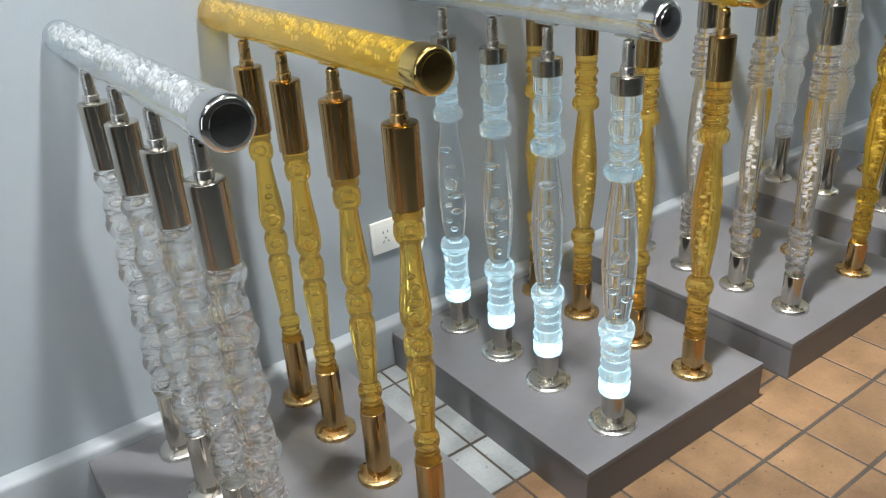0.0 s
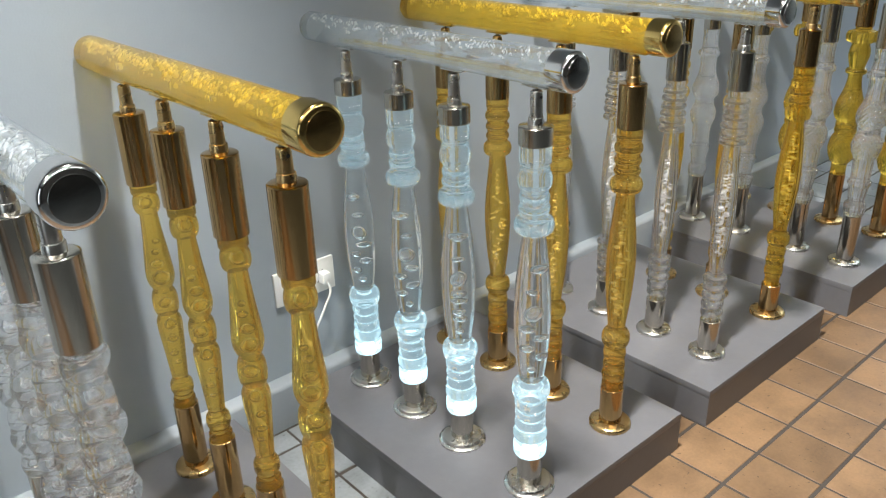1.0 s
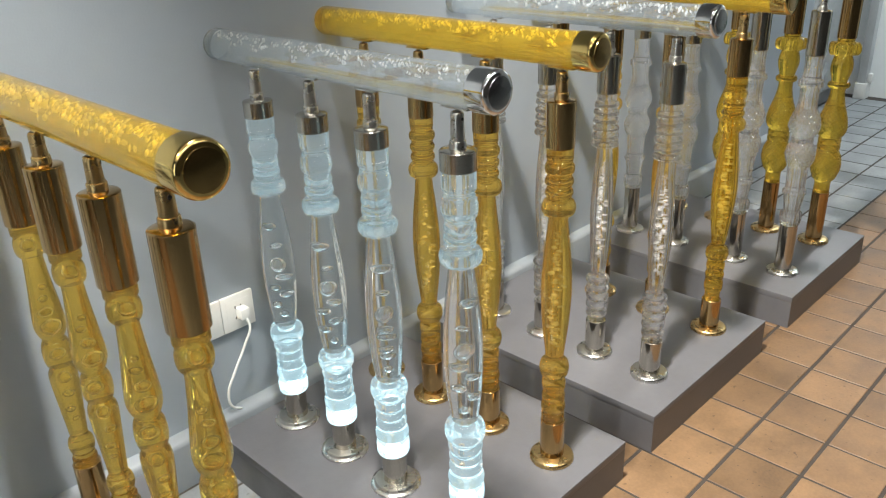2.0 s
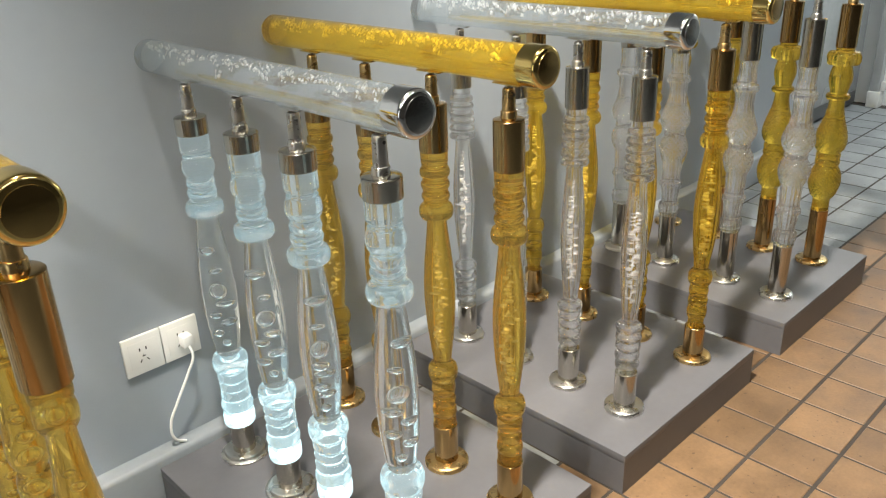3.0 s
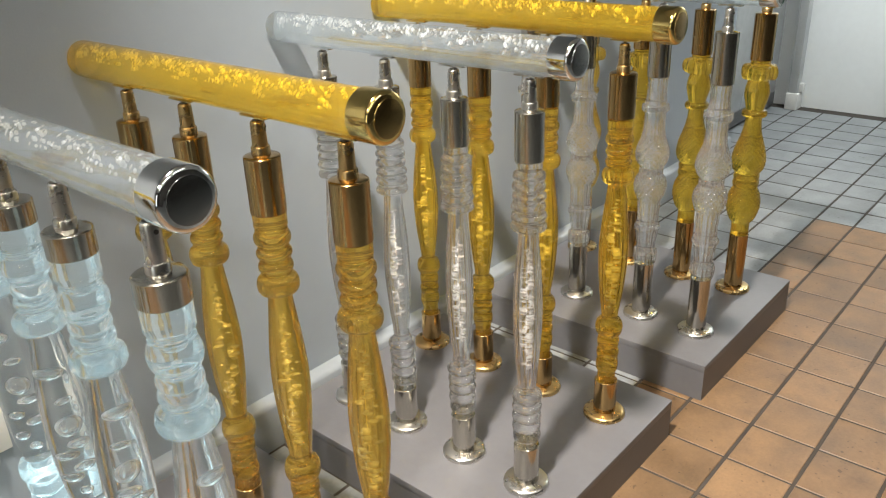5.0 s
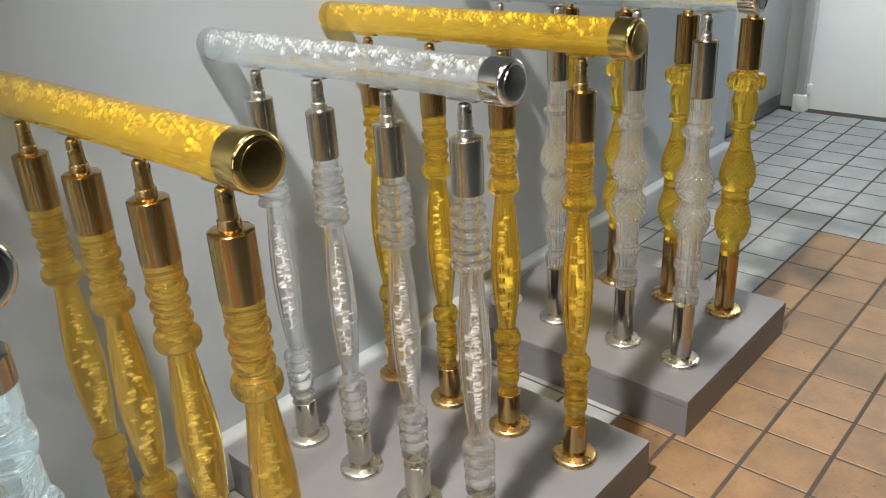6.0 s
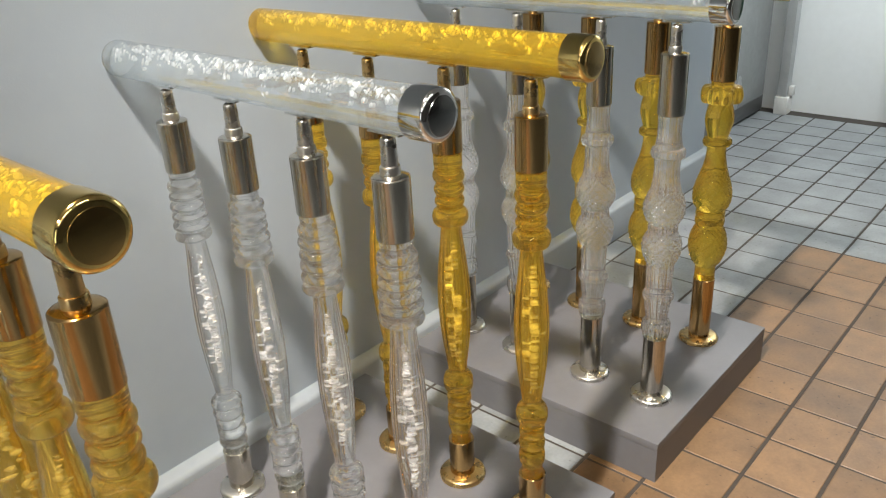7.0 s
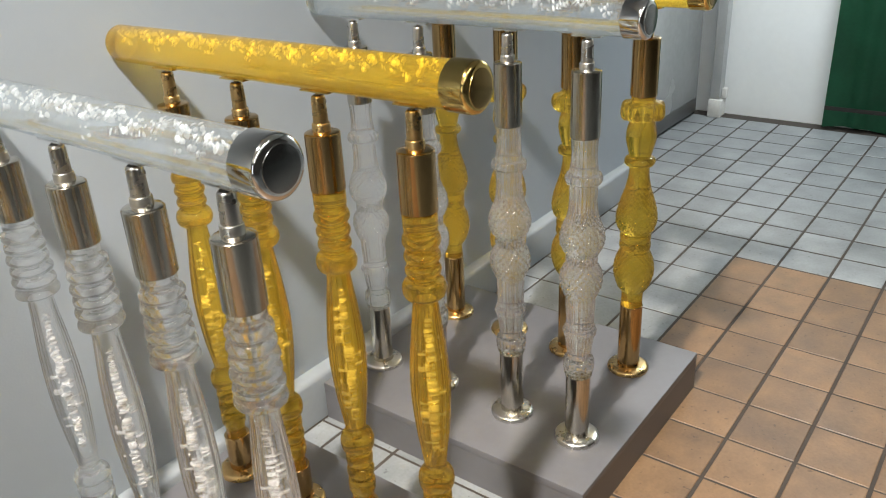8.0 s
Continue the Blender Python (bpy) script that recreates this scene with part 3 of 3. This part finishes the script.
# the three behind each first one, each turned its own way
for first, row in ((as_, "knobbly"), (ag, "spindle"), (bs, "lit"), (bg, "amber"), (cs, "fluted"), (cg, "yellow"), (ds, "cut_clear"), (dg, "cut_yellow")):
    for k, y in enumerate(ROWS[row][1][1:]):
        copy_thing(first, pose(ROWS[row][0], y, PT, 0, 0, 67 * (k + 1)))


# ---- handrails ----
RAIL_R, RAIL_B = 0.0292, WALL_Y - 0.004


def handrail(row, rod, air, cap, bright, count, size, label, seed):
    rn = random.Random(seed)
    x, feet, rail_z, rail_f = ROWS[row]
    ob = thing("handrail", pose(x, rail_f, rail_z), label, "handrail", "bubble handrails")
    length = RAIL_B - rail_f
    part("rod", turned([(0.034, RAIL_R - 0.001), (0.035, RAIL_R), (length - 0.006, RAIL_R), (length - 0.0015, RAIL_R - 0.002), (length, RAIL_R - 0.006)], 48, axis="Y"), rod, ob)
    rr = RAIL_R + 0.0022
    c = part("end_cap", turned([(0.0, rr - 0.0065), (0.0006, rr - 0.0042), (0.0022, rr - 0.0018), (0.005, rr - 0.0004), (0.008, rr), (0.0365, rr), (0.038, rr - 0.0018)], 48, axis="Y"), cap, ob)
    part("cap_disc", turned([(-0.0009, rr - 0.0098), (-0.0007, rr - 0.0090), (0.0004, rr - 0.0086)], 40, axis="Y"), bright, c)
    for y in feet:
        part("saddle", box(-0.008, 0.008, y - rail_f - 0.026, y - rail_f + 0.026, -0.0321, -0.0297, 0.0007), cap, ob)
    items = []
    for k in range(count):
        u = (k + rn.random()) / count
        u = min(0.995, max(0.0, u + 0.012 * math.sin(u * 95 + seed)))
        ang = rn.gauss(math.pi * 0.66, 0.34) + 0.25 * math.sin(u * 41 + seed)
        d = rn.uniform(0.017, 0.0245)
        s = rn.uniform(0.45, 1.05) * size
        items.append(Matrix.LocRotScale((d * math.cos(ang), 0.05 + (length - 0.075) * u, d * math.sin(ang)), Euler((rn.uniform(-0.6, 0.6), rn.uniform(-0.5, 0.5), rn.uniform(-0.4, 0.4))), (s * rn.uniform(0.7, 1.3), s * rn.uniform(0.4, 0.8), s * rn.uniform(0.9, 1.6))))
    part("bubbles", blobs(items, 1), air, ob, "clusters of bubbles cast inside, pale for their glints", "stuff")
    return ob


handrail("knobbly", M_RODCLEAR, M_FLAKE, M_CHROME, M_CAPSTEEL, 420, 0.0042, "clear acrylic handrail full of dense bubbles, chrome end cap", 1)
handrail("spindle", M_RODGOLD, M_GFLAKE, M_GOLD, M_CAPGOLD, 270, 0.0036, "amber acrylic bubble handrail with a polished gold end cap", 2)
handrail("lit", M_RODCLEAR, M_FLAKE, M_CHROME, M_CAPSTEEL, 130, 0.0030, "clear acrylic handrail with sparse bubbles, chrome end cap", 3)
handrail("amber", M_RODGOLD, M_GFLAKE, M_GOLD, M_CAPGOLD, 290, 0.0030, "amber acrylic bubble handrail with a polished gold end cap", 4)
handrail("fluted", M_RODCLEAR, M_FLAKE, M_CHROME, M_CAPSTEEL, 230, 0.0035, "clear acrylic handrail with clustered bubbles, chrome end cap", 5)
handrail("yellow", M_RODGOLD, M_GFLAKE, M_GOLD, M_CAPGOLD, 290, 0.0034, "yellow acrylic bubble handrail with a polished gold end cap", 6)
handrail("cut_clear", M_RODCLEAR, M_FLAKE, M_CHROME, M_CAPSTEEL, 250, 0.0034, "clear acrylic handrail with clustered bubbles, chrome end cap", 7)
handrail("cut_yellow", M_RODGOLD, M_GFLAKE, M_GOLD, M_CAPGOLD, 260, 0.0034, "yellow acrylic bubble handrail with a polished gold end cap", 8)


# ---- sockets, plug and cord on the wall ----
def socket(x0, x1):
    ob = thing("wall_socket", pose((x0 + x1) / 2, WALL_Y, 0.338), "white plastic five-pin wall socket plate", "socket", "wall sockets")
    w = (x1 - x0) / 2 - 0.0004
    part("plate", box(-w, w, -0.0085, -0.0005, -0.0408, 0.0408, 0.0022), M_PLASTIC, ob)
    part("inset", box(-w * 0.72, w * 0.72, -0.0090, -0.0082, -0.0285, 0.0285, 0.0002), M_PLASTIC, ob)
    # dark bars laid on the inset for the shade in the pin slots
    for sx, sz, ry, hw, hh in [(-0.0065, 0.012, 0, 0.0012, 0.0032), (0.0065, 0.012, 0, 0.0012, 0.0032), (0, -0.003, 90, 0.0011, 0.003), (-0.007, -0.0125, 32, 0.0011, 0.0032), (0.007, -0.0125, -32, 0.0011, 0.0032)]:
        s = box(-hw, hw, -0.0094, -0.0088, -hh, hh)
        bmesh.ops.transform(s, matrix=pose(sx, 0, sz, 0, ry, 0), verts=s.verts)
        part("slot", s, M_DARK, ob, "dark bar for the shade in a pin slot", sharp=0)
    for sx in (-0.033, 0.033):
        k = turned([(-0.0103, 0.0015), (-0.0085, 0.0022), (-0.0080, 0.0022)], 10, axis="Y")
        part("screw_cap", k, M_PLASTIC, ob)


socket(1.1010, 1.1796)
socket(1.1804, 1.2590)
plug = thing("plug", pose(1.223, WALL_Y - 0.0098, 0.3385), "white plastic plug with a thin white cord", "plug")
part("plug_body", box(-0.011, 0.011, -0.024, 0.0, -0.013, 0.013, 0.004), M_PLASTIC, plug)
cu = bpy.data.curves.new("cord", "CURVE")
cu.dimensions, cu.bevel_depth, cu.bevel_resolution = "3D", 0.0028, 3
sp = cu.splines.new("BEZIER")
pts = [(0.0, -0.020, -0.006), (0.001, -0.030, -0.028), (-0.014, -0.028, -0.062), (-0.046, -0.022, -0.122), (-0.066, -0.018, -0.166), (-0.062, -0.016, -0.205), (-0.040, -0.014, -0.2225)]
sp.bezier_points.add(len(pts) - 1)
for bp, co in zip(sp.bezier_points, pts):
    bp.co, bp.handle_left_type, bp.handle_right_type = co, "AUTO", "AUTO"
cu.materials.append(M_PLASTIC)
cord = new("cord", cu)
cord.parent = plug

# ---- floor tiles ----
PX, PY, PITCH_Y, JOINT = 3.825, 1.1895, 0.1475, 0.0062    # the corner of the terracotta field


def joint_x(i):
    """Joint lines across the room, counted from the end of the terracotta field; the tiles are laid a little unevenly."""
    if i >= 0:
        return PX + 0.1526 * i
    return PX + 0.1515 * max(i, -4) + 0.1465 * max(min(i + 4, 0), -6) + 0.1413 * min(i + 10, 0)


def joint_y(k):
    """Joint lines along the room, counted from the wall side of the terracotta field."""
    if k >= 0:
        return PY + PITCH_Y * k
    return PY + 0.1310 * max(k, -1) + 0.1515 * max(min(k + 1, 0), -1) + 0.1430 * min(k + 2, 0)


def tile_points(w, d):
    a, c = w / 2, d / 2
    e = 0.0012
    vs = [(-a, -c, -0.0044), (a, -c, -0.0044), (a, c, -0.0044), (-a, c, -0.0044), (-a, -c, -e), (a, -c, -e), (a, c, -e), (-a, c, -e), (-a + e, -c + e, 0), (a - e, -c + e, 0), (a - e, c - e, 0), (-a + e, c - e, 0)]
    fs = [(8, 9, 10, 11)] + [(i, (i + 1) % 4, 4 + (i + 1) % 4, 4 + i) for i in range(4)] + [(4 + i, 4 + (i + 1) % 4, 8 + (i + 1) % 4, 8 + i) for i in range(4)]
    return vs, fs


def tile_mesh(name, w, d, material):
    me = bpy.data.meshes.new(name)
    vs, fs = tile_points(w, d)
    me.from_pydata(vs, [], fs)
    me.materials.append(material)
    return me


WALL_FACE = WALL_Y - 0.038
CUT = WALL_FACE - (PY + 3 * PITCH_Y) - JOINT
kinds = {}
rest = {"terra": ([], []), "white": ([], [])}
tr = random.Random(3)
for i in range(-44, 11):
    wide = joint_x(i + 1) - joint_x(i) - (JOINT if i < 0 else 0.0105)
    x = (joint_x(i) + joint_x(i + 1)) / 2
    if joint_x(i + 1) > X1 + 0.05 or joint_x(i) < X0:
        continue
    for k in range(-24, 5):
        y, depth = (joint_y(k) + joint_y(k + 1)) / 2, joint_y(k + 1) - joint_y(k) - 0.008
        # tiles from k -9 outwards are unseen, white to keep metal reflections neutral
        kind = "terra" if (-9 < k < 0 and i < 0) or (k == 3 and x < 0.42) else "white"
        if k >= 3 and x < BEND:
            if k > 3:
                continue
            y, depth = PY + 3 * PITCH_Y + JOINT / 2 + CUT / 2, CUT
        near = (0.98 < x < PX and y > 0.45) or (x > PX and y > 0.62)
        tilt = (tr.uniform(-0.15, 0.15), tr.uniform(-0.15, 0.15), tr.uniform(-0.25, 0.25))
        if near:
            key = (kind, round(wide, 4), round(depth, 4))
            if key not in kinds:
                kinds[key] = tile_mesh("terracotta_tile" if kind == "terra" else "white_tile", wide, depth, M_TERRA if kind == "terra" else M_WHITE)
            t = new("tile", kinds[key])
            t.parent = floor
            t.matrix_basis = pose(x, y, tr.uniform(-0.0006, 0.0), *tilt)
        else:
            vs, fs = tile_points(wide, depth)
            V, F = rest[kind]
            base = len(V)
            V += [(vx + x, vy + y, vz) for vx, vy, vz in vs]
            F += [tuple(q + base for q in f) for f in fs]
for kind, (V, F) in rest.items():
    me = bpy.data.meshes.new("outer_tiles")
    me.from_pydata(V, [], F)
    me.materials.append(M_TERRA if kind == "terra" else M_WHITE)
    t = new("outer_tiles", me)
    t.parent = floor
    tagged(t, kind="stuff")
